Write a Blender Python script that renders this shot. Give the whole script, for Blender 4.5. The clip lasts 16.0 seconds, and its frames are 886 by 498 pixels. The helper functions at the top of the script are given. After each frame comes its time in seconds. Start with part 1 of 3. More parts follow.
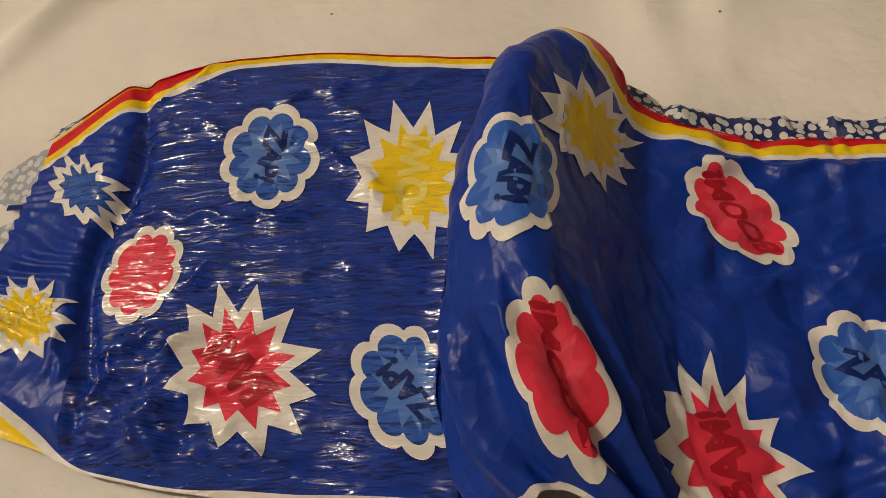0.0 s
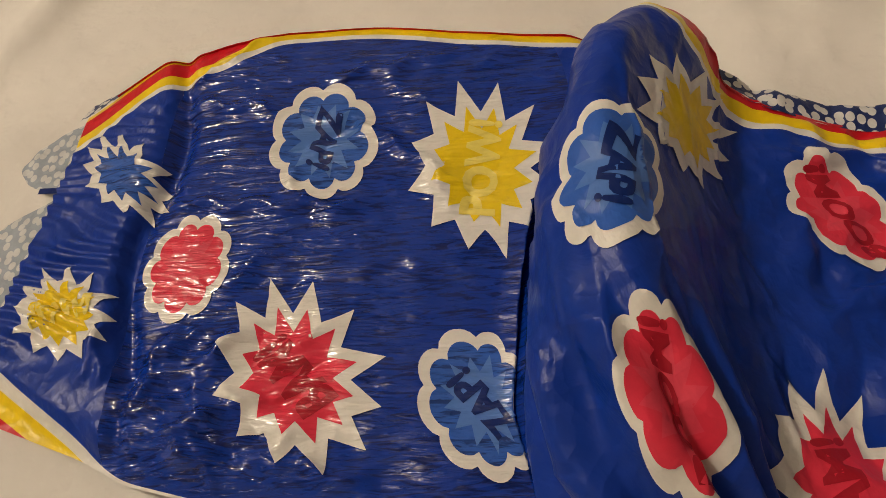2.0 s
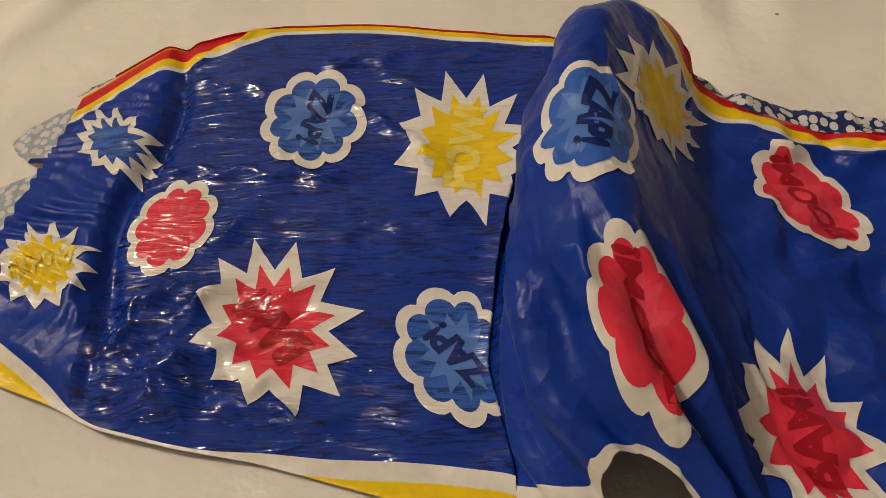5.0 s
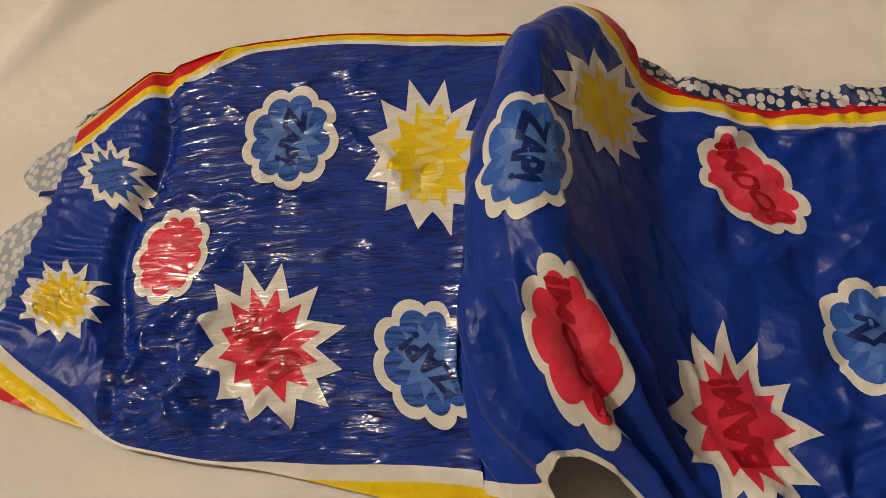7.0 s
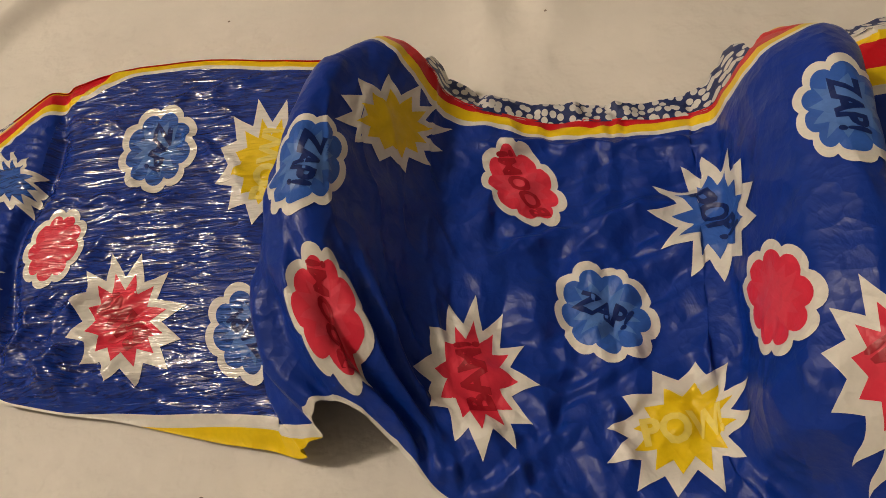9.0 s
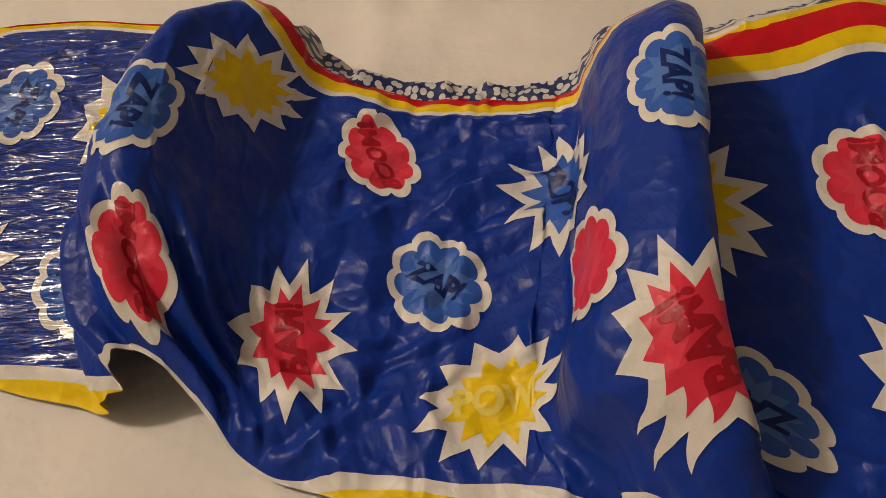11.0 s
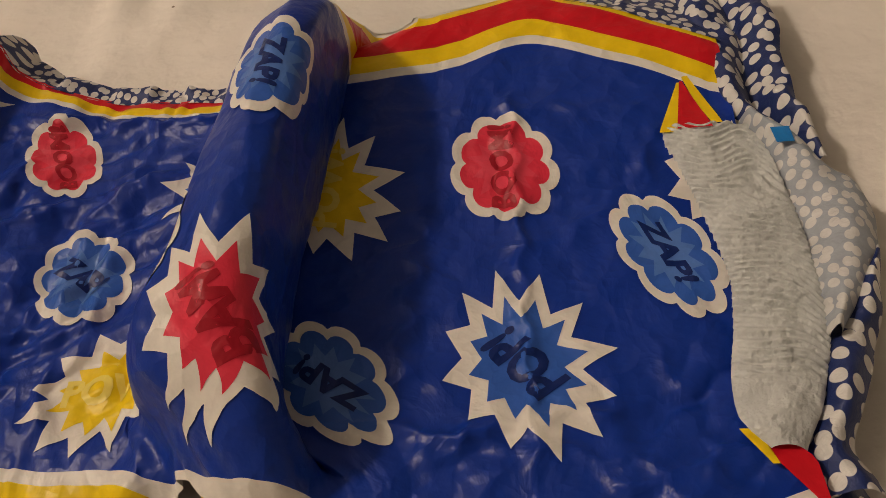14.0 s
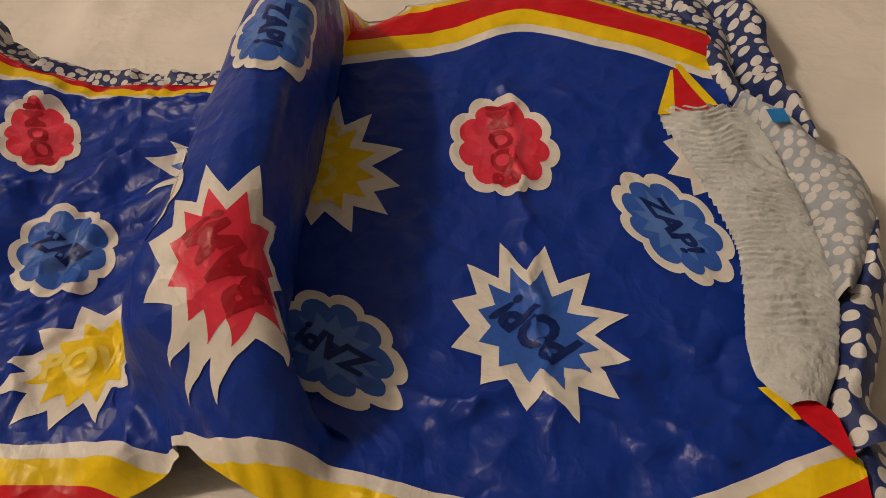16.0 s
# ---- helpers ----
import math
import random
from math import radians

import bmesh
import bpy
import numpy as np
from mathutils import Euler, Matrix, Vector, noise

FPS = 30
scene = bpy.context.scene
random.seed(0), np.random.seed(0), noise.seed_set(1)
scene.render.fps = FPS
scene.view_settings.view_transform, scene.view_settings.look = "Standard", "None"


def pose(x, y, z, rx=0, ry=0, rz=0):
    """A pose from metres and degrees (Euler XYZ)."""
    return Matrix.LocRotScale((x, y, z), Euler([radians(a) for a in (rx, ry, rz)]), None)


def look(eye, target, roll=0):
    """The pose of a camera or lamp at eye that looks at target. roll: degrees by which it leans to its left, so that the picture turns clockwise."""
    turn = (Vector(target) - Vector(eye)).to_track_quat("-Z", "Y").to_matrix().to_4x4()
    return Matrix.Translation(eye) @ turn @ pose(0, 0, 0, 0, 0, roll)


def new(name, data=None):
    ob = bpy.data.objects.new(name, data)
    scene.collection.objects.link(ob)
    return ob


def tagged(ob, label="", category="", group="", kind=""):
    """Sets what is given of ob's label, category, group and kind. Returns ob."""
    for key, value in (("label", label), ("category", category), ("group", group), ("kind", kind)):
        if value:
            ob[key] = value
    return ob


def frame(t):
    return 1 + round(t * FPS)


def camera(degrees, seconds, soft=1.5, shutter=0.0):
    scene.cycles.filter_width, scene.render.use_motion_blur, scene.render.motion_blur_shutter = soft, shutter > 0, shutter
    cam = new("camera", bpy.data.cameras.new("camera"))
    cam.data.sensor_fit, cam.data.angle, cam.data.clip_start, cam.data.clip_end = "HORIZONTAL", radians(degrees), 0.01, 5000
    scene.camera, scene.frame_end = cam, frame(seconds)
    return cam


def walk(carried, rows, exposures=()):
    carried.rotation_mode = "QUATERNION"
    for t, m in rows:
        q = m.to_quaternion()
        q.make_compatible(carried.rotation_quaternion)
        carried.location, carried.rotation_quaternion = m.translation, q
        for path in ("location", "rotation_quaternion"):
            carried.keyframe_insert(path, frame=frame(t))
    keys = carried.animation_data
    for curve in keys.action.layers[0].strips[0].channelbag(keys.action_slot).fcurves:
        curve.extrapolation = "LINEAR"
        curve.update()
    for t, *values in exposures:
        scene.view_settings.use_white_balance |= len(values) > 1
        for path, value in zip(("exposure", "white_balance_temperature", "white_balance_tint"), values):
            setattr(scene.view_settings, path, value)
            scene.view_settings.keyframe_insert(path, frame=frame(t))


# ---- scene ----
cam = camera(57.23, 16.0, 0.8)
PATH = [
    (0, (0.08349, 0.06466, 0.25021), (-0.183, 1.236, -1.349), -13.7),
    (0.5, (0.06339, 0.07573, 0.24100), (-0.213, 1.224, -1.373), -13.9),
    (1, (0.06896, 0.08570, 0.22981), (-0.227, 1.205, -1.401), -14.7),
    (1.5, (0.05557, 0.08623, 0.23871), (-0.237, 1.204, -1.394), -14.4),
    (2, (0.05979, 0.08545, 0.23754), (-0.236, 1.2, -1.396), -14.5),
    (2.5, (0.04496, 0.09130, 0.23553), (-0.244, 1.202, -1.403), -14.2),
    (3, (0.03796, 0.08299, 0.23330), (-0.258, 1.172, -1.418), -15.0),
    (3.5, (0.02690, 0.09378, 0.24035), (-0.265, 1.17, -1.42), -15.3),
    (4, (0.03709, 0.08462, 0.23375), (-0.244, 1.239, -1.375), -13.0),
    (4.5, (0.05854, 0.05839, 0.22933), (-0.187, 1.317, -1.305), -9.2),
    (4.7, (0.05661, 0.04756, 0.21889), (-0.166, 1.343, -1.288), -7.6),
    (6.8, (0.08190, 0.05276, 0.24421), (-0.23, 1.191, -1.37), -16.4),
    (7, (0.08590, 0.06256, 0.25834), (-0.237, 1.168, -1.377), -17.8),
    (7.5, (0.10146, 0.05428, 0.29023), (-0.233, 1.14, -1.356), -19.0),
    (8, (0.12822, 0.04234, 0.29727), (-0.216, 1.127, -1.348), -19.7),
    (8.5, (0.14930, 0.03459, 0.29725), (-0.196, 1.122, -1.346), -19.7),
    (9, (0.17504, 0.02653, 0.29373), (-0.166, 1.13, -1.339), -18.9),
    (9.5, (0.19593, 0.02329, 0.28552), (-0.134, 1.151, -1.333), -17.3),
    (9.7, (0.20545, 0.02154, 0.28267), (-0.118, 1.161, -1.329), -16.4),
    (12, (0.26532, 0.00857, 0.24245), (-0.049, 1.228, -1.311), -12.6),
    (12.5, (0.30105, 0.00937, 0.23895), (-0.014, 1.247, -1.3), -12.7),
    (13, (0.32680, 0.01628, 0.23193), (0.032, 1.263, -1.304), -12.6),
    (13.5, (0.35162, 0.01971, 0.23171), (0.069, 1.267, -1.306), -13.1),
    (14, (0.35842, 0.00337, 0.23137), (0.09, 1.261, -1.3), -12.8),
    (14.5, (0.35105, -0.01090, 0.22527), (0.108, 1.259, -1.301), -11.6),
    (15, (0.34901, -0.01927, 0.22082), (0.142, 1.258, -1.304), -10.1),
    (15.5, (0.34337, -0.01654, 0.21588), (0.188, 1.289, -1.291), -8.2),
    (16, (0.33487, -0.01332, 0.21299), (0.22, 1.336, -1.259), -6.6),
]
walk(cam, [(t, look(eye, target, roll)) for t, eye, target, roll in PATH],
     [(0, 0, 6620, 10), (9.5, 0, 6620, 10), (12, 0, 6850, 16), (16, 0, 6850, 16)])

# ---- light ----
world = bpy.data.worlds.new("room_air")
scene.world = world
world.use_nodes = True
world.node_tree.nodes["Background"].inputs[0].default_value = (1.0, 0.80, 0.58, 1)
world.node_tree.nodes["Background"].inputs[1].default_value = 0.055


def bulb(name, eye, radius, watts, colour):
    data = bpy.data.lights.new(name, "POINT")
    data.shadow_soft_size, data.energy, data.color = radius, watts, colour
    ob = new(name, data)
    ob.location = eye
    return ob


bulb("room_lamp_light", (-1.50, 0.38, 2.34), 0.10, 99.0, (1.0, 0.87, 0.72))

# ---- the form of the nappy: where each point of its outer sheet lies ----
def curve_of(points, ease=0.005):
    """A smooth line y(x) through a few places."""
    px = np.array([p[0] for p in points], float)
    py = np.array([p[1] for p in points], float)
    fx = np.linspace(px[0], px[-1], 600)
    fy = np.interp(fx, px, py)
    step = fx[1] - fx[0]
    k = np.exp(-0.5 * (np.arange(-40, 41) * step / ease) ** 2)
    k /= k.sum()
    fy = np.convolve(np.pad(fy, 40, mode="edge"), k, mode="valid")
    return lambda x: np.interp(x, fx, fy)


def lattice(seed, n=64):
    table = np.random.default_rng(seed).random((n, n))

    def value(x, y):
        xi, yi = np.floor(x).astype(int), np.floor(y).astype(int)
        fx, fy = x - xi, y - yi
        fx, fy = fx * fx * (3 - 2 * fx), fy * fy * (3 - 2 * fy)
        a, b = table[xi % n, yi % n], table[(xi + 1) % n, yi % n]
        c, d = table[xi % n, (yi + 1) % n], table[(xi + 1) % n, (yi + 1) % n]
        return (a * (1 - fx) + b * fx) * (1 - fy) + (c * (1 - fx) + d * fx) * fy
    return value


lump_a, lump_b, lump_c, lump_d = lattice(3), lattice(7), lattice(11), lattice(19)


def smooth(a, b, x):
    t = np.clip((x - a) / (b - a), 0, 1)
    return t * t * (3 - 2 * t)


# outer edges of the sheet and the widths of the printed borders along them
TOP = curve_of([(-0.155, 0.302), (-0.135, 0.310), (-0.120, 0.319), (-0.106, 0.328), (-0.085, 0.337), (-0.06, 0.341), (-0.049, 0.342), (-0.012, 0.342),
                (0.055, 0.330), (0.085, 0.328), (0.102, 0.319), (0.118, 0.305), (0.130, 0.298), (0.146, 0.292),
                (0.17, 0.288), (0.2, 0.287), (0.235, 0.279), (0.245, 0.284), (0.262, 0.302), (0.281, 0.310),
                (0.301, 0.306), (0.355, 0.319), (0.395, 0.298), (0.435, 0.274)])
BOTTOM = curve_of([(-0.155, 0.198), (-0.13, 0.187), (-0.106, 0.173), (-0.08, 0.161), (-0.052, 0.155), (-0.025, 0.151),
                   (0.0, 0.145), (0.025, 0.139), (0.046, 0.135), (0.062, 0.129), (0.072, 0.130), (0.080, 0.136), (0.088, 0.143), (0.096, 0.139), (0.106, 0.127),
                   (0.115, 0.115), (0.130, 0.107), (0.154, 0.102), (0.174, 0.096), (0.196, 0.086), (0.216, 0.089),
                   (0.222, 0.088), (0.231, 0.094), (0.243, 0.0985), (0.251, 0.096), (0.260, 0.088), (0.270, 0.082), (0.290, 0.073), (0.33, 0.054), (0.355, 0.048),
                   (0.385, 0.051), (0.41, 0.060), (0.435, 0.068)], 0.003)
TOP_BAND = curve_of([(-0.155, 0.022), (-0.11, 0.02), (-0.07, 0.016), (-0.05, 0.008), (0.055, 0.009), (0.08, 0.012),
                     (0.105, 0.015), (0.125, 0.015), (0.146, 0.010), (0.17, 0.014), (0.235, 0.012), (0.25, 0.018), (0.281, 0.039),
                     (0.305, 0.041), (0.343, 0.035), (0.435, 0.032)])
TOP_SCALE = curve_of([(-0.155, 0.62), (0.05, 0.6), (0.15, 0.65), (0.24, 0.75), (0.28, 1.15), (0.435, 1.1)])
BOTTOM_BAND = curve_of([(-0.155, 0.024), (-0.12, 0.016), (-0.09, 0.001), (-0.04, 0.001), (0.0, 0.006), (0.03, 0.011),
                        (0.062, 0.012), (0.072, 0.007), (0.080, 0.002), (0.095, 0.0015), (0.108, 0.002), (0.122, 0.001), (0.135, 0.001), (0.15, 0.006), (0.2, 0.021),
                        (0.224, 0.014), (0.233, 0.004), (0.243, 0.0015), (0.251, 0.002), (0.259, 0.005), (0.272, 0.011), (0.288, 0.017), (0.33, 0.028), (0.435, 0.03)])
LEFT = curve_of([(0.15, -0.153), (0.19, -0.153), (0.205, -0.147), (0.215, -0.138), (0.3, -0.131), (0.345, -0.133)])

# the two folds that stand up across it: their line, height and the breadth of the near side
FOLD1_AT = curve_of([(0.05, 0.092), (0.14, 0.085), (0.17, 0.080), (0.19, 0.0775), (0.22, 0.0735), (0.25, 0.0715), (0.275, 0.078), (0.3, 0.087), (0.32, 0.092), (0.36, 0.095)])
FOLD1_HIGH = curve_of([(0.05, 0.002), (0.11, 0.006), (0.125, 0.017), (0.14, 0.031), (0.152, 0.043), (0.165, 0.052), (0.19, 0.062), (0.22, 0.0665), (0.25, 0.068),
                       (0.28, 0.064), (0.297, 0.057), (0.312, 0.047), (0.322, 0.034), (0.335, 0.014), (0.36, 0.002)])
FOLD1_LEFT = curve_of([(0.05, 0.020), (0.14, 0.026), (0.18, 0.029), (0.21, 0.023), (0.25, 0.015), (0.3, 0.014), (0.36, 0.012)])
FOLD2_AT = curve_of([(0.05, 0.272), (0.095, 0.271), (0.107, 0.268), (0.12, 0.2625), (0.13, 0.2605), (0.16, 0.2600), (0.19, 0.2608), (0.21, 0.2632), (0.25, 0.2658), (0.34, 0.2665)])
FOLD2_HIGH = curve_of([(0.05, 0.002), (0.078, 0.010), (0.09, 0.024), (0.10, 0.036), (0.11, 0.046), (0.12, 0.053), (0.13, 0.059), (0.16, 0.064), (0.25, 0.067),
                       (0.27, 0.060), (0.29, 0.042), (0.31, 0.024), (0.34, 0.010)])


TAPE_CREASES = ((-0.082, 0.260, -0.010, 0.255, 0.0014), (-0.014, 0.293, 0.024, 0.262, 0.0012), (-0.089, 0.307, -0.047, 0.300, 0.0013), (-0.003, 0.311, 0.011, 0.299, 0.0009),
                (-0.087, 0.188, -0.041, 0.173, 0.0018), (-0.060, 0.192, -0.054, 0.180, 0.0012), (-0.034, 0.167, -0.001, 0.160, 0.0014), (-0.094, 0.191, -0.097, 0.211, 0.0016),
                (0.017, 0.267, 0.020, 0.254, 0.0009), (-0.037, 0.270, -0.034, 0.261, 0.0011), (-0.084, 0.183, -0.061, 0.184, 0.0014), (-0.103, 0.193, -0.097, 0.208, 0.0014),
                (-0.027, 0.314, 0.018, 0.322, 0.0010), (-0.087, 0.317, -0.055, 0.338, 0.0012),
                (0.110, 0.276, 0.162, 0.268, 0.0016), (0.150, 0.273, 0.236, 0.262, 0.0018), (0.195, 0.268, 0.240, 0.254, 0.0014), (0.120, 0.266, 0.150, 0.262, 0.0010),
                (0.345, 0.255, 0.350, 0.100, 0.0012), (0.300, 0.117, 0.345, 0.108, 0.0009), (0.345, 0.108, 0.400, 0.098, 0.0008), (0.322, 0.104, 0.335, 0.116, 0.0010),
                (0.310, 0.250, 0.400, 0.245, 0.0004), (0.360, 0.180, 0.400, 0.225, 0.0005), (0.315, 0.130, 0.318, 0.200, 0.0010))

# stray creases: many on the crushed middle, long faint ones on the smooth end
CREASES = ()
stray = np.random.default_rng(41)
for count, xa, xb, ya, yb, size, high, lean in ((46, 0.135, 0.225, 0.105, 0.265, 0.026, 0.0009, 1.2), (16, 0.315, 0.420, 0.100, 0.250, 0.050, 0.00045, 1.5),
                                                (16, 0.305, 0.410, 0.072, 0.118, 0.030, 0.0009, 0.3), (34, -0.098, -0.030, 0.168, 0.205, 0.020, 0.0011, 0.1), (22, -0.095, 0.030, 0.205, 0.325, 0.022, 0.0006, 0.1)):
    for _ in range(count):
        ax, ay, way = stray.uniform(xa, xb), stray.uniform(ya, yb), lean + stray.normal(0, 0.55)
        long = size * stray.uniform(0.5, 1.3)
        CREASES += ((ax, ay, ax + long * math.cos(way), ay + long * math.sin(way), high * stray.uniform(0.4, 1.3) * stray.choice((-1, 1))),)

ZONE1, ZONE2 = (0.028, 0.176), (0.200, 0.326)
ROW_Y = np.linspace(0.03, 0.37, 171)
ROW_Q = np.linspace(0, 1, 301)


def through_points(px, pz, soft=0.0022):
    """A smooth curve along the corners of a fold's outline."""
    s = np.concatenate([[0], np.cumsum(np.hypot(np.diff(px), np.diff(pz)))])
    q = np.linspace(0, s[-1], int(s[-1] / 0.0004) + 2)
    n = int(4 * soft / (q[1] - q[0]))
    k = np.exp(-0.5 * (np.arange(-n, n + 1) * (q[1] - q[0]) / soft) ** 2)
    k /= k.sum()
    out = []
    for p in (px, pz):
        line = np.interp(q, s, p)
        out.append(np.convolve(np.pad(line, n, mode="reflect", reflect_type="odd"), k, mode="valid"))
    return out


def outline1(y):
    c, h, l = float(FOLD1_AT(y)), float(FOLD1_HIGH(y)), float(FOLD1_LEFT(y))
    k = float(smooth(0.016, 0.042, h))
    tall = np.array([-1.04 * l, -1.0 * l, -0.97 * l, -0.86 * l, -0.50 * l, 0.0, 0.010, 0.018, 0.027, 0.042, 0.062])
    low = np.array([-1.25 * l, -1.0 * l, -0.78 * l, -0.55 * l, -0.28 * l, 0.0, 0.009, 0.017, 0.026, 0.038, 0.055])
    tall_z = np.array([0.03, 0.22, 0.50, 0.80, 0.97, 1.03, 0.89, 0.68, 0.42, 0.20, 0.07])
    low_z = np.array([0.03, 0.16, 0.38, 0.66, 0.90, 1.03, 0.88, 0.66, 0.42, 0.20, 0.07])
    px, pz = c + tall * k + low * (1 - k), (tall_z * k + low_z * (1 - k)) * h
    return np.concatenate([[ZONE1[0], 0.040], np.maximum(px, 0.043), [0.162, ZONE1[1]]]), np.concatenate([[0, 0], pz, [0, 0]])


def outline2(y):
    c, h = float(FOLD2_AT(y)), float(FOLD2_HIGH(y))
    k, m = float(smooth(0.030, 0.052, h)), float(smooth(0.165, 0.13, y) * smooth(0.106, 0.120, y))
    tall = np.array([-0.037 - 0.003 * m, -0.029 - 0.005 * m, -0.0255 - 0.006 * m, -0.0205 - 0.008 * m, -0.012 - 0.008 * m, 0.003, 0.0112, 0.0124, 0.0100, -0.006, 0.012, 0.030])
    low = np.array([-0.037, -0.029, -0.0235, -0.018, -0.010, 0.0, 0.008, 0.013, 0.018, 0.022, 0.027, 0.034])
    tall_z = np.array([0.04, 0.18, 0.42, 0.68, 0.90, 1.03, 0.98, 0.64, 0.32, 0.14, 0.08, 0.05])
    low_z = np.array([0.04, 0.15, 0.36, 0.64, 0.90, 1.03, 0.93, 0.73, 0.48, 0.30, 0.16, 0.06])
    px, pz = c + tall * k + low * (1 - k), (tall_z * k + low_z * (1 - k)) * h
    return np.concatenate([[ZONE2[0], 0.212], px, [0.314, ZONE2[1]]]), np.concatenate([[0, 0], pz, [0, 0]])


def fold_table(outline):
    rows = []
    for y in ROW_Y:
        px, pz = through_points(*outline(y))
        s = np.concatenate([[0], np.cumsum(np.hypot(np.diff(px), np.diff(pz)))])
        q = ROW_Q * s[-1]
        fx, fz = np.interp(q, s, px), np.interp(q, s, pz)
        tx, tz = np.gradient(fx), np.gradient(fz)
        k = np.hypot(tx, tz)
        rows.append(np.stack([fx, fz, -tz / k, tx / k, q], -1))
    return np.array(rows)


FOLDS = [(ZONE1, fold_table(outline1)), (ZONE2, fold_table(outline2))]


def folded(x, y):
    """Where the flat point (x, y) goes in the folds: its x and z, the way outwards there, and the length of sheet up to it."""
    x, y = np.broadcast_arrays(np.asarray(x, float), np.asarray(y, float))
    fx, fz, nx, nz, run = x.copy(), 0 * x, 0 * x, 0 * x + 1, x.copy()
    for (x0, x1), table in FOLDS:
        r = np.clip((y - ROW_Y[0]) / (ROW_Y[1] - ROW_Y[0]), 0, len(ROW_Y) - 1.001)
        q = np.clip((x - x0) / (x1 - x0), 0, 1) * (len(ROW_Q) - 1)
        i, j = r.astype(int), np.minimum(q.astype(int), len(ROW_Q) - 2)
        a, b = (r - i)[..., None], (q - j)[..., None]
        v = (table[i, j] * (1 - b) + table[i, j + 1] * b) * (1 - a) + (table[i + 1, j] * (1 - b) + table[i + 1, j + 1] * b) * a
        inside = (x > x0) & (x < x1)
        fx, fz = np.where(inside, v[..., 0], fx), np.where(inside, v[..., 1], fz)
        nx, nz = np.where(inside, v[..., 2], nx), np.where(inside, v[..., 3], nz)
        run = run + np.where(x > x0, v[..., 4] - (np.clip(x, x0, x1) - x0), 0)
    return fx, fz, nx, nz, run


RUN_X = np.linspace(-0.2, 0.5, 2801)


def wrap(at, dx, y):
    """The flat x of points that lie dx along the sheet from the line x = at."""
    y = np.asarray(y, float)
    rows = np.linspace(y.min() - 1e-4, y.max() + 1e-4, 48)
    cols = np.array([np.interp(folded(at, r)[4] + dx, folded(RUN_X, r)[4], RUN_X) for r in rows])
    k = np.clip((y - rows[0]) / (rows[1] - rows[0]), 0, len(rows) - 1.001)
    i = k.astype(int)
    n = np.arange(len(y))
    return cols[i, n] * (1 - (k - i)) + cols[i + 1, n] * (k - i)


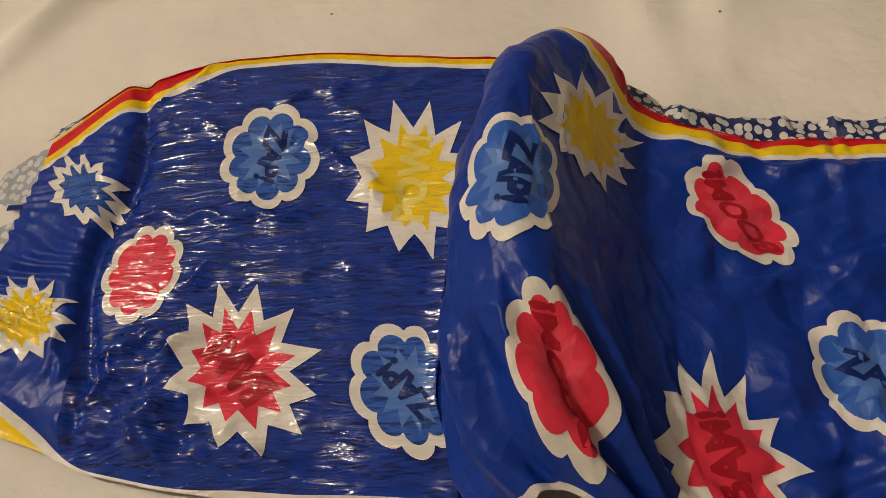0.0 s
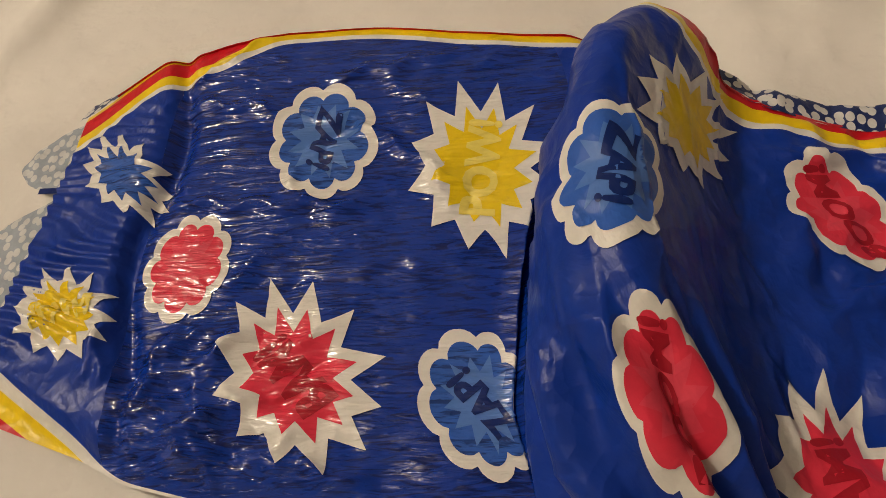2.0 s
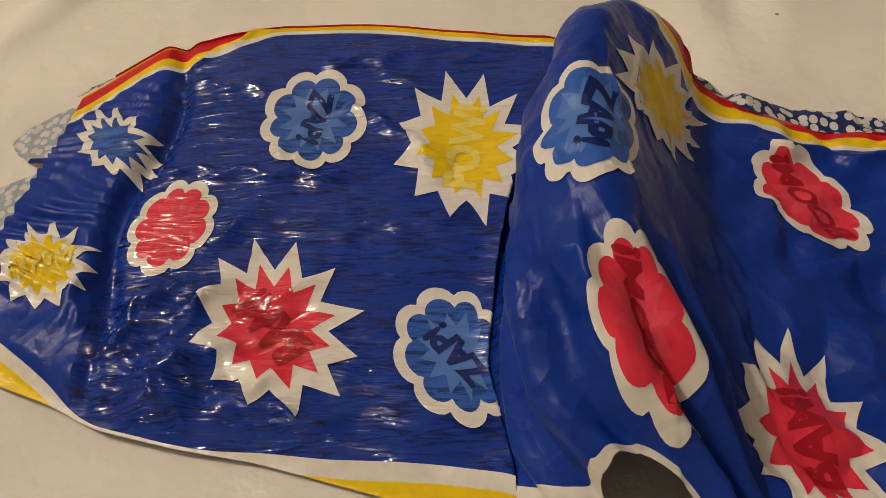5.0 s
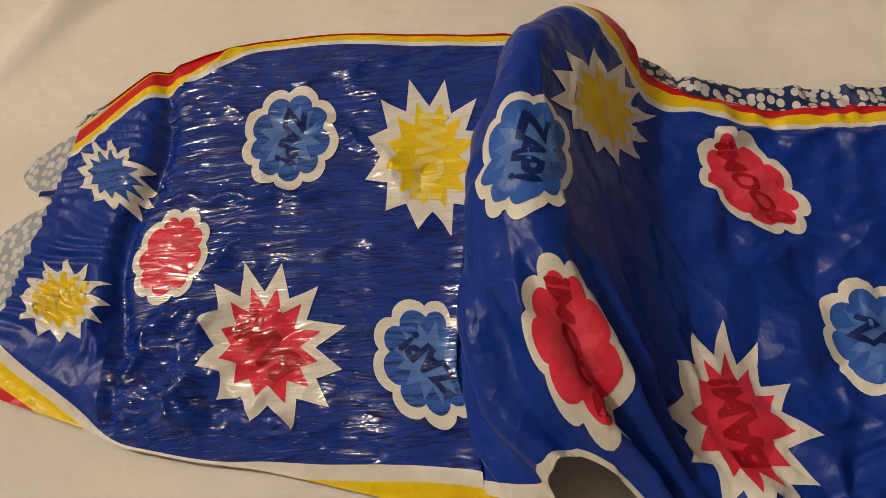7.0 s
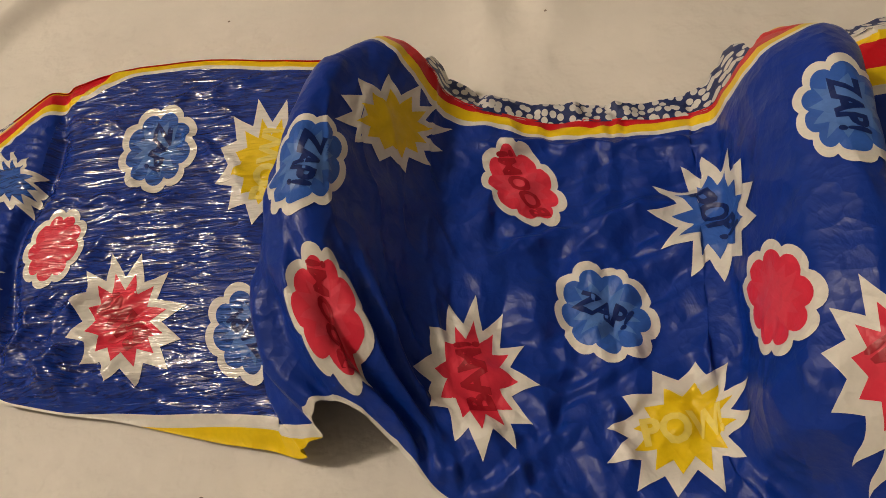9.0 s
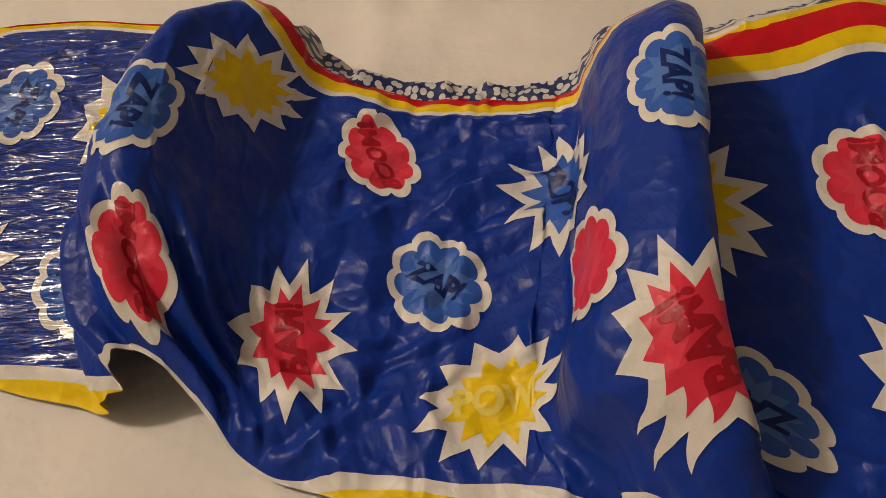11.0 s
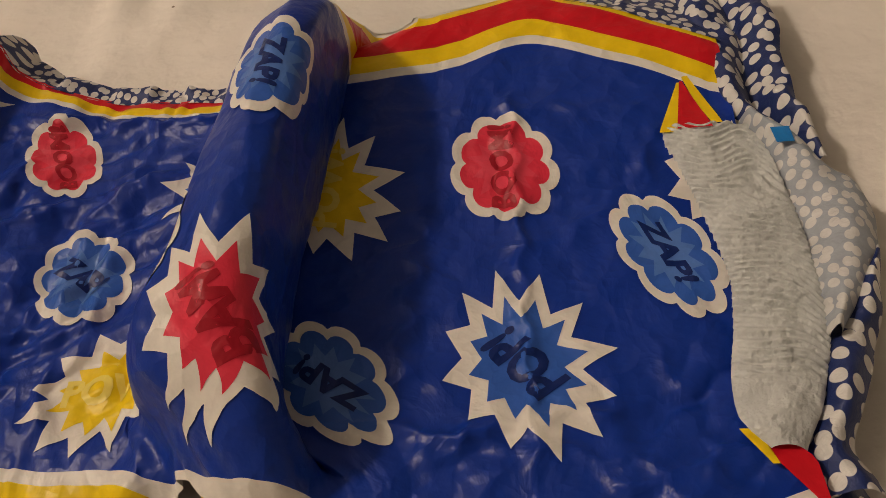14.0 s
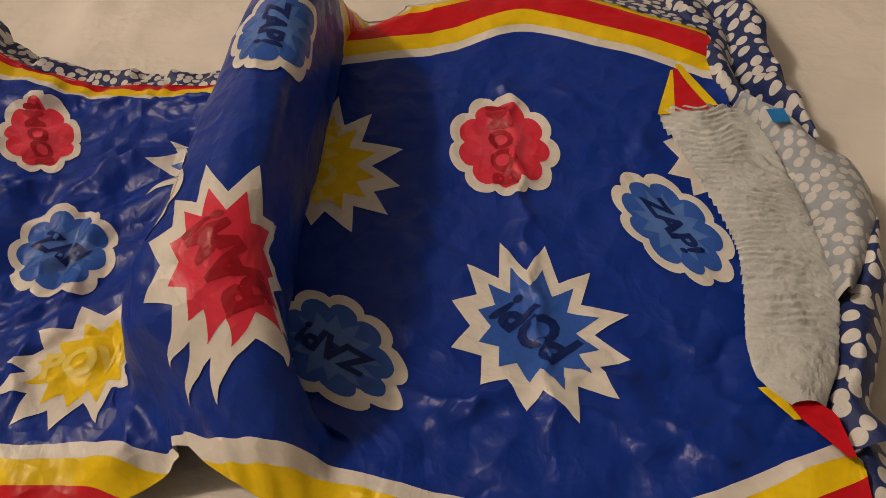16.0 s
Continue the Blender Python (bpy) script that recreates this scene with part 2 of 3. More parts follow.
def surface(x, y):
    """The place in the room of the point (x, y) of the outer sheet."""
    x, y = np.broadcast_arrays(np.asarray(x, float), np.asarray(y, float))
    edge = np.minimum(TOP(x) - y, y - BOTTOM(x))
    left = 1 - smooth(0.058, 0.088, x)
    right = smooth(0.25, 0.29, x)
    mid = 1 - left - right
    steep = smooth(0.2, 0.25, y)
    rim = smooth(-0.001, 0.012, edge) * (1 - steep) + (0.9 + 0.1 * smooth(-0.001, 0.008, edge)) * steep
    z = left * (0.006 + 0.1 * np.clip(y - 0.16, 0, 0.2) * smooth(-0.16, -0.06, x) + 0.006 * (1 - smooth(-0.1, -0.08, x)) * smooth(0.2, 0.22, y))
    z = z + mid * 0.0042 + right * (0.009 + 0.14 * np.clip(y - 0.2, 0, 0.1))
    # soft filling, and crumples with straight, angular creases
    warp = 0.012 * (lump_b(x * 30, y * 30) - 0.5)
    soft = lump_a(x * 45 + 3, y * 30 + 5) - 0.5
    crushed = 0 * x
    for k, (ang, wide, high) in enumerate(((12, 0.036, 0.0068), (-24, 0.027, 0.0054), (48, 0.031, 0.0052), (78, 0.043, 0.0058), (-58, 0.022, 0.0038), (5, 0.015, 0.0027), (-72, 0.013, 0.0019), (33, 0.0105, 0.0014))):
        a = math.radians(ang)
        across = (x * math.cos(a) + y * math.sin(a) + warp * (0.4 + 0.2 * k)) / wide + 0.37 * k + 1.6 * lump_b(x * 13 + 3 * k, y * 11 + 5 * k)
        tri = np.abs(across - np.floor(across) - 0.5)
        tri = np.sqrt(tri * tri + 0.0007)
        crushed = crushed + 0.88 * high * (0.35 - tri) * (0.1 + 2.4 * lump_d(x * 22 + 7 * k, y * 17 + 3 * k) ** 3)
    amount = left * (0.12 + 0.6 * smooth(0.2, 0.15, y)) + mid * (1.2 - 0.3 * smooth(0.22, 0.27, y)) + right * (0.26 + 0.5 * smooth(0.125, 0.085, y))
    z = z + amount * (0.0025 * soft + crushed)
    # creases, each a narrow ridge with a slightly wandering line
    z = np.broadcast_to(z, np.broadcast(x, y).shape).copy()
    for x0, y0, x1, y1, high in TAPE_CREASES + CREASES:
        near = (x > min(x0, x1) - 0.014) & (x < max(x0, x1) + 0.014) & (y > min(y0, y1) - 0.014) & (y < max(y0, y1) + 0.014)
        if not near.any():
            continue
        xs, ys = x[near], y[near]
        dx, dy = x1 - x0, y1 - y0
        run = math.hypot(dx, dy)
        s_ = ((xs - x0) * dx + (ys - y0) * dy) / run
        t_ = ((xs - x0) * -dy + (ys - y0) * dx) / run + 0.0015 * np.sin(s_ * 330)
        z[near] += 2.5 * high * np.exp(-np.sqrt((t_ / 0.0022) ** 2 + 0.04)) * smooth(-0.006, 0.006, s_) * (1 - smooth(run - 0.006, run + 0.006, s_))
    # fine gathers at the waist, and a crease behind them
    waist = (1 - smooth(-0.1, -0.088, x)) * smooth(0.2, 0.215, y) * smooth(0.014, 0.034, TOP(x) - y)
    z = z + waist * (0.0004 + 0.0013 * lump_b(x * 50, y * 70)) * np.sin(2 * np.pi * (y + 0.3 * (x + 0.13) + 0.011 * lump_a(x * 30, y * 90)) / 0.0064)
    z = z - left * 0.004 * np.exp(-((x + 0.088 + 0.004 * np.sin(y * 60)) / 0.004) ** 2)
    # gathers along the leg edges
    leg = np.exp(-np.clip(edge, 0, 1) / 0.012) * smooth(0.05, 0.09, x) * (1 - smooth(0.29, 0.33, x))
    z = z + leg * 0.0022 * lump_d(x * 60, y * 30) * np.sin(2 * np.pi * (x + 0.012 * lump_c(x * 70, y * 40)) / 0.0105) * smooth(-0.001, 0.006, edge)
    fx, fz, nx, nz, run = folded(x, y)
    lift = smooth(0.002, 0.016, fz)
    hang = (lump_d(x * 90 + 2, y * 28 + x * 20) - 0.5) * 0.0030 + np.abs(lump_a(x * 230, y * 60 + x * 90) - 0.5) * 0.0012 + 0.0012 * np.exp(-np.abs(lump_c(x * 120 + 3, y * 34 + x * 60) - 0.5) / 0.06)
    close = y - BOTTOM(x)
    # pleats drawn together where the folds meet the leg edge
    pleat = 0.0014 * (0.2 + lump_b(x * 90, y * 20)) * np.sin(run * 720 + 10 * lump_a(x * 50, y * 25)) * np.exp(-np.clip(close, 0, 1) / 0.011)
    dent = 0.0038 * np.sin(run * 330 + 60 * (y - 0.14) + 5 * lump_b(x * 40, y * 22)) * smooth(0.200, 0.165, y) * (1 - smooth(0.10, 0.14, x)) * smooth(0.048, 0.06, x)
    taut = np.where(x > 0.2, 0.45, 1.0)
    z = (0.0012 + np.maximum(z, 0.002) * rim) * (1 - lift) + lift * (0.002 + taut * (hang + 0.30 * crushed) + pleat + dent)
    return np.stack([fx + nx * z, y + 0 * x, fz + nz * z], -1)


def normal_of(x, y):
    e = 0.0006
    a = surface(x + e, y) - surface(x - e, y)
    b = surface(x, y + e) - surface(x, y - e)
    n = np.cross(a, b)
    return n / np.maximum(np.linalg.norm(n, axis=-1, keepdims=True), 1e-12)
# ---- end of the form ----


# ---- materials ----
def nodes_of(name):
    m = bpy.data.materials.new(name)
    m.use_nodes = True
    nt = m.node_tree
    return m, nt, nt.nodes["Principled BSDF"]


def link(nt, a, b):
    nt.links.new(a, b)


def place(nt, scale=(1, 1, 1), turn=0.0):
    tc = nt.nodes.new("ShaderNodeTexCoord")
    mp = nt.nodes.new("ShaderNodeMapping")
    mp.inputs["Scale"].default_value = scale
    mp.inputs["Rotation"].default_value = (0, 0, radians(turn))
    link(nt, tc.outputs["Object"], mp.inputs["Vector"])
    return mp.outputs["Vector"]


def grain(nt, vec, scale, detail=3.0, rough=0.6, distortion=0.0):
    n = nt.nodes.new("ShaderNodeTexNoise")
    n.inputs["Scale"].default_value = scale
    n.inputs["Detail"].default_value = detail
    n.inputs["Roughness"].default_value = rough
    n.inputs["Distortion"].default_value = distortion
    link(nt, vec, n.inputs["Vector"])
    return n.outputs["Fac"]


def ramp(nt, fac, stops):
    r = nt.nodes.new("ShaderNodeValToRGB")
    els = r.color_ramp.elements
    while len(els) < len(stops):
        els.new(0.5)
    for e, (p, c) in zip(els, stops):
        e.position, e.color = p, (*c, 1) if len(c) == 3 else c
    link(nt, fac, r.inputs["Fac"])
    return r.outputs["Color"]


def bump(nt, height, strength, distance, normal=None):
    b = nt.nodes.new("ShaderNodeBump")
    b.inputs["Strength"].default_value = strength
    b.inputs["Distance"].default_value = distance
    link(nt, height, b.inputs["Height"])
    if normal is not None:
        link(nt, normal, b.inputs["Normal"])
    return b.outputs["Normal"]


def facets(nt, scale, stray):
    """Flat facets with sharp creases between them, as in crushed plastic."""
    vec = place(nt)
    n = nt.nodes.new("ShaderNodeTexNoise")
    n.inputs["Scale"].default_value = scale * 0.8
    link(nt, vec, n.inputs["Vector"])
    off = nt.nodes.new("ShaderNodeVectorMath")
    off.operation = "SCALE"
    off.inputs["Scale"].default_value = stray * 2
    link(nt, n.outputs["Color"], off.inputs[0])
    add = nt.nodes.new("ShaderNodeVectorMath")
    add.operation = "ADD"
    link(nt, vec, add.inputs[0])
    link(nt, off.outputs[0], add.inputs[1])
    v = nt.nodes.new("ShaderNodeTexVoronoi")
    v.feature = "F1"
    v.inputs["Scale"].default_value = scale
    v.inputs["Randomness"].default_value = 1.0
    link(nt, add.outputs[0], v.inputs["Vector"])
    return v.outputs["Distance"]


def film(name, colour, glossy):
    """Printed plastic sheet. glossy: under the clear, drum-tight tape; otherwise soft and satin."""
    m, nt, p = nodes_of(name)
    near = [c * 0.93 for c in colour]
    far = [min(1, c * 1.06) for c in colour]
    tone = ramp(nt, grain(nt, place(nt), 140, 4, 0.65), [(0.3, near), (0.7, far)])
    blue = colour[2] > 0.2 and colour[0] < 0.05
    if glossy and blue:
        # short dark dashes, drawn out along x, multiplied into the blue
        dash = ramp(nt, grain(nt, place(nt, (1, 7.5, 1), -10), 62, 3, 0.6, 1.6), [(0.50, (1, 1, 1)), (0.60, (0.38, 0.38, 0.42))])
        mix = nt.nodes.new("ShaderNodeMix")
        mix.data_type, mix.blend_type = "RGBA", "MULTIPLY"
        mix.inputs["Factor"].default_value = 1
        link(nt, tone, mix.inputs["A"])
        link(nt, dash, mix.inputs["B"])
        tone = mix.outputs["Result"]
    link(nt, tone, p.inputs["Base Color"])
    if glossy:
        p.inputs["Roughness"].default_value = 0.085
        p.inputs["Specular IOR Level"].default_value = 0.52
        n = bump(nt, grain(nt, place(nt, (1, 3.2, 1), 6), 120, 3, 0.55, 0.6), 0.22, 0.0016)
        n = bump(nt, grain(nt, place(nt, (1, 5, 1), -8), 30, 2, 0.5, 1.4), 0.34, 0.005, n)
        streak = ramp(nt, grain(nt, place(nt, (1, 9, 1), -4), 95, 2, 0.5, 1.0), [(0.36, (0, 0, 0)), (0.42, (1, 1, 1))])
        n = bump(nt, streak, 0.5 if blue else 0.22, 0.0008, n)
    else:
        p.inputs["Roughness"].default_value = 0.40
        p.inputs["Specular IOR Level"].default_value = 0.28
        rough = ramp(nt, grain(nt, place(nt), 90, 3), [(0.3, (0.32,) * 3), (0.7, (0.45,) * 3)])
        link(nt, rough, p.inputs["Roughness"])
        n = bump(nt, grain(nt, place(nt, (1, 0.7, 1), 20), 62, 4, 0.6, 0.9), 0.26, 0.003)
        n = bump(nt, facets(nt, 42, 0.010), 0.24, 0.010, n)
        n = bump(nt, facets(nt, 120, 0.006), 0.18, 0.004, n)
        n = bump(nt, grain(nt, place(nt), 900, 2), 0.12, 0.0004, n)
    link(nt, n, p.inputs["Normal"])
    return m


def dotted(name, ground, spot, scale, size, rough=0.55, alpha=1.0):
    m, nt, p = nodes_of(name)
    v = nt.nodes.new("ShaderNodeTexVoronoi")
    v.voronoi_dimensions = "2D"
    v.inputs["Scale"].default_value = scale
    v.inputs["Randomness"].default_value = 0.7
    link(nt, place(nt, (1, 0.78, 1), 18), v.inputs["Vector"])
    spots = ramp(nt, v.outputs["Distance"], [(size, spot), (size + 0.035, ground)])
    mix = nt.nodes.new("ShaderNodeMix")
    mix.data_type, mix.blend_type = "RGBA", "MULTIPLY"
    mix.inputs["Factor"].default_value = 1
    link(nt, spots, mix.inputs["A"])
    link(nt, ramp(nt, grain(nt, place(nt), 170, 4), [(0.3, (0.8,) * 3), (0.7, (1,) * 3)]), mix.inputs["B"])
    link(nt, mix.outputs["Result"], p.inputs["Base Color"])
    p.inputs["Roughness"].default_value = rough
    p.inputs["Alpha"].default_value = alpha
    n = bump(nt, grain(nt, place(nt), 160, 4, 0.6, 0.5), 0.5, 0.002)
    link(nt, n, p.inputs["Normal"])
    return m


def cloth(name, colour, weave, fuzz, rough=0.9):
    m, nt, p = nodes_of(name)
    tone = ramp(nt, grain(nt, place(nt), 9, 5, 0.6), [(0.3, [c * 0.9 for c in colour]), (0.7, [min(1, c * 1.05) for c in colour])])
    link(nt, tone, p.inputs["Base Color"])
    p.inputs["Roughness"].default_value = rough
    p.inputs["Specular IOR Level"].default_value = 0.2
    n = bump(nt, grain(nt, place(nt), weave, 3, 0.7), 0.25, 0.0006)
    n = bump(nt, grain(nt, place(nt), fuzz, 3, 0.5), 0.35, 0.006, n)
    link(nt, n, p.inputs["Normal"])
    return m


BLUE, WHITE, RED, YELLOW = (0.003, 0.033, 0.29), (0.76, 0.72, 0.65), (0.62, 0.008, 0.018), (0.86, 0.60, 0.008)
INK = {
    "blue": BLUE, "white": WHITE, "red": RED, "yellow": YELLOW, "pink": (0.75, 0.035, 0.07), "rose": (0.76, 0.06, 0.10),
    "sky": (0.028, 0.11, 0.46), "pale_sky": (0.08, 0.19, 0.52), "navy": (0.003, 0.018, 0.13),
    "crimson": (0.40, 0.008, 0.022), "straw": (0.88, 0.70, 0.14),
}
SATIN = {k: film(k + "_satin_print", c, False) for k, c in INK.items()}
SHINY = {k: film(k + "_shiny_print", c, True) for k, c in INK.items()}
DOT_NAVY = dotted("navy_dotted_film", (0.007, 0.024, 0.13), (0.72, 0.70, 0.66), 195, 0.36)
DOT_CUFF = dotted("navy_dotted_cuff", (0.007, 0.024, 0.13), (0.72, 0.70, 0.66), 255, 0.38)
DOT_PALE = dotted("pale_dotted_film", (0.36, 0.40, 0.45), (0.66, 0.66, 0.63), 260, 0.36, 0.6)
LINING = cloth("ribbed_lining", (0.62, 0.64, 0.62), 1500, 420, 0.75)
SHEET = cloth("sheet_cotton", (0.80, 0.755, 0.68), 1400, 70)
MATTRESS = cloth("mattress_cover", (0.7, 0.66, 0.6), 600, 40)
# grey set by how much fill light the added walls throw back
BOUNCE_WALL = cloth("bounce_wall_paint", (0.47, 0.45, 0.42), 300, 20, 0.8)
CARPET = cloth("carpet_pile", (0.25, 0.2, 0.16), 700, 40)
TAB_BLUE = film("blue_tab_film", (0.01, 0.20, 0.55), False)


# ---- building ----
def mesh_object(name, verts, faces, material, parent=None, label="", shade=True):
    me = bpy.data.meshes.new(name)
    me.from_pydata([tuple(v) for v in verts], [], faces)
    me.materials.append(material)
    if shade:
        me.polygons.foreach_set("use_smooth", [True] * len(me.polygons))
    me.update()
    ob = new(name, me)
    if parent is not None:
        ob.parent = parent
    if label:
        ob["label"] = label
    return ob


def grid_faces(nu, nv):
    return [(i * nv + j, (i + 1) * nv + j, (i + 1) * nv + j + 1, i * nv + j + 1) for i in range(nu - 1) for j in range(nv - 1)]


def stations(x0, x1, step):
    """Stations along the sheet, closer together where it stands up in the folds."""
    places, x = [x0], x0
    while x < x1 - 1e-9:
        x = min(x1, x + (step * 0.4 if ZONE2[0] < x < ZONE2[1] else step * 0.6 if ZONE1[0] < x < ZONE1[1] else step))
        places.append(x)
    return np.array(places)


def sheet_between(name, x0, x1, low, high, material, parent, step=0.0013, lift=0.0, label="", shift=True):
    """A piece of the nappy's outer sheet between two lines low(x) and high(x)."""
    xs = stations(x0, x1, step)
    tall = max(0.0005, float(np.max(high(xs) - low(xs))))
    nv = max(3, int(tall / step) + 1)
    v = np.linspace(0, 1, nv)
    X = np.repeat(xs[:, None], nv, 1)
    Y = low(X) + (high(X) - low(X)) * v[None, :]
    if shift:
        X = X + (LEFT(Y) + 0.134) * (1 - smooth(-0.134, -0.095, X))
    P = surface(X, Y)
    if lift:
        P = P + normal_of(X, Y) * lift
    return mesh_object(name, P.reshape(-1, 3), grid_faces(len(xs), nv), material, parent, label)


def cut_to_grid(bm, cell):
    xs = [v.co.x for v in bm.verts]
    ys = [v.co.y for v in bm.verts]
    cuts = [((x, 0, 0), (1, 0, 0)) for x in np.arange(math.ceil(min(xs) / cell) * cell, max(xs), cell)]
    cuts += [((0, y, 0), (0, 1, 0)) for y in np.arange(math.ceil(min(ys) / cell) * cell, max(ys), cell)]
    for co, no in cuts:
        bmesh.ops.bisect_plane(bm, geom=bm.verts[:] + bm.edges[:] + bm.faces[:], dist=1e-7, plane_co=co, plane_no=no)


def lay_print(name, bm, at, lift, material, parent, label="", cell=0.0011):
    """Lays a flat drawing, true to size, onto the sheet round the point at."""
    bmesh.ops.triangulate(bm, faces=bm.faces[:])
    cut_to_grid(bm, cell)
    xy = np.array([v.co[:2] for v in bm.verts])
    if ZONE1[0] - 0.05 < at[0] < ZONE1[1] + 0.05 or ZONE2[0] - 0.05 < at[0] < ZONE2[1] + 0.05:
        xy[:, 0] = wrap(at[0], xy[:, 0] - at[0], xy[:, 1])
    P = surface(xy[:, 0], xy[:, 1]) + normal_of(xy[:, 0], xy[:, 1]) * lift
    for v, p in zip(bm.verts, P):
        v.co = p
    for f in bm.faces:
        f.smooth = True
    me = bpy.data.meshes.new(name)
    bm.to_mesh(me)
    bm.free()
    up = sum((p.normal.z * p.area for p in me.polygons), 0.0)
    if up < 0:
        me.flip_normals()
    me.materials.append(material)
    ob = new(name, me)
    ob.parent = parent
    if label:
        ob["label"] = label
    return ob


# the comic burst: the way and the reach of its twelve tips and the notches between them
BURST_TURN = (111, 99, 86, 67, 51, 31, 10, -7, -21, -35, -44, -58, -68, -83, -94, -114, -128, -150, -165, -183, -201, -214, -227, -237)
BURST_REACH = (1.18, 0.68, 1.04, 0.58, 0.89, 0.53, 0.95, 0.59, 0.99, 0.76, 1.11, 0.77, 1.12, 0.73, 0.93, 0.64, 0.83, 0.61, 0.87, 0.67, 0.95, 0.76, 1.13, 0.75)


def jagged(size):
    return [(size * r * math.cos(radians(a)), size * r * math.sin(radians(a))) for a, r in zip(BURST_TURN, BURST_REACH)][::-1]


def star(n, outer, inner, rng, jitter=0.05, phase=15.0):
    pts = []
    for k in range(n):
        a = radians(phase + 360 / n * k + rng.uniform(-3, 3))
        r = outer * (1 + rng.uniform(-jitter, jitter))
        pts.append((r * math.cos(a), r * math.sin(a)))
        a = radians(phase + 360 / n * (k + 0.5) + rng.uniform(-2, 2))
        r = inner * (1 + rng.uniform(-jitter, jitter) * 0.6)
        pts.append((r * math.cos(a), r * math.sin(a)))
    return pts


def puffs(n, size, depth, rng, phase=0.0):
    pts = []
    wide = [rng.uniform(0.85, 1.15) for _ in range(n)]
    total = sum(wide)
    a0 = phase
    for w in wide:
        span = 360 * w / total
        for k in range(9):
            f = k / 9
            a = radians(a0 + span * f)
            r = size * (1 - depth + depth * math.sin(math.pi * f) ** 0.7)
            pts.append((r * math.cos(a), r * math.sin(a)))
        a0 += span
    return pts


def flat(points, at, right, up, grow=1.0):
    bm = bmesh.new()
    hub = bm.verts.new((at[0], at[1], 0))
    ring = [bm.verts.new((at[0] + grow * (x * right[0] + y * up[0]), at[1] + grow * (x * right[1] + y * up[1]), 0)) for x, y in points]
    for a, b in zip(ring, ring[1:] + ring[:1]):
        bm.faces.new((hub, a, b))
    return bm


def lettered(words, at, right, up, turn, size):
    data = bpy.data.curves.new("word", "FONT")
    data.body, data.size, data.align_x, data.align_y = words, 1.0, "CENTER", "CENTER"
    data.offset = 0.045
    data.resolution_u = 3
    ob = bpy.data.objects.new("word", data)
    scene.collection.objects.link(ob)
    bpy.context.view_layer.update()
    me = bpy.data.meshes.new_from_object(ob.evaluated_get(bpy.context.evaluated_depsgraph_get()))
    bpy.data.objects.remove(ob)
    bm = bmesh.new()
    bm.from_mesh(me)
    bpy.data.meshes.remove(me)
    bpy.data.curves.remove(data)
    c, s = math.cos(radians(turn)), math.sin(radians(turn))
    for v in bm.verts:
        x, y = (v.co.x + 0.18 * v.co.y) * size, v.co.y * size * 1.25
        x, y = x * c - y * s, x * s + y * c
        v.co = (at[0] + x * right[0] + y * up[0], at[1] + x * right[1] + y * up[1], 0)
    return bm


nappy = new("nappy")
tagged(nappy, "blue disposable nappy with comic print lying unfolded on the sheet", "nappy")

COUNT = [0]


def burst(fill, text_ink, at, right, up, words="", turn=0.0, shiny=False, size=0.43, fill_size=0.68):
    COUNT[0] += 1
    ink = SHINY if shiny else SATIN
    base = lay_print("printed_burst", flat(jagged(1.0), at, right, up), at, 0.00036, ink["white"], nappy,
                     "jagged comic burst printed " + {"sky": "light blue", "pink": "red", "yellow": "yellow", "white": "white"}[fill] + " with a white rim")
    if fill != "white":
        lay_print("burst_fill", flat(jagged(fill_size), at, right, up), at, 0.00047, ink[fill], base)
    if words:
        lay_print("lettering", lettered(words, at, right, up, turn, size), at, 0.00066, ink[text_ink], base, cell=0.002)
    return base


def cloud(fill, star_ink, text_ink, at, right, up, words="", turn=0.0, shiny=False, size=0.47, puff=9, phase=10.0):
    COUNT[0] += 1
    rng = random.Random(COUNT[0] * 17)
    ink = SHINY if shiny else SATIN
    state = rng.getstate()
    base = lay_print("printed_cloud", flat(puffs(puff, 1.0, 0.13, rng, phase), at, right, up), at, 0.00036, ink["white"], nappy,
                     "scalloped comic cloud printed " + {"sky": "blue", "pink": "red"}[fill] + " with a white rim")
    rng.setstate(state)
    lay_print("cloud_fill", flat(puffs(puff, 0.82, 0.17, rng, phase), at, right, up), at, 0.00047, ink[fill], base)
    lay_print("cloud_star", flat(star(12, 0.64, 0.40, rng, 0.08), at, right, up), at, 0.00055, ink[star_ink], base)
    if words:
        lay_print("lettering", lettered(words, at, right, up, turn, size), at, 0.00074, ink[text_ink], base, cell=0.002)
    return base


# ---- setting ----
def box_mesh(name, lo, hi, material, kind="structure", label="", category=""):
    bm = bmesh.new()
    bmesh.ops.create_cube(bm, size=1)
    for v in bm.verts:
        v.co = [lo[i] if v.co[i] < 0 else hi[i] for i in range(3)]
    me = bpy.data.meshes.new(name)
    bm.to_mesh(me)
    bm.free()
    me.materials.append(material)
    return tagged(new(name, me), label, category, kind=kind)


# unseen room shell, added so that lamp light bounces into the shadows
box_mesh("floor", (-1.9, -1.7, -0.62), (2.1, 2.3, -0.55), CARPET)
box_mesh("bounce_ceiling", (-1.9, -1.7, 2.6), (2.1, 2.3, 2.7), BOUNCE_WALL)
box_mesh("bounce_wall_west", (-2.0, -1.7, -0.62), (-1.9, 2.3, 2.6), BOUNCE_WALL)
box_mesh("bounce_wall_east", (2.1, -1.7, -0.62), (2.2, 2.3, 2.6), BOUNCE_WALL)
box_mesh("bounce_wall_north", (-1.9, 2.3, -0.62), (2.1, 2.4, 2.6), BOUNCE_WALL)
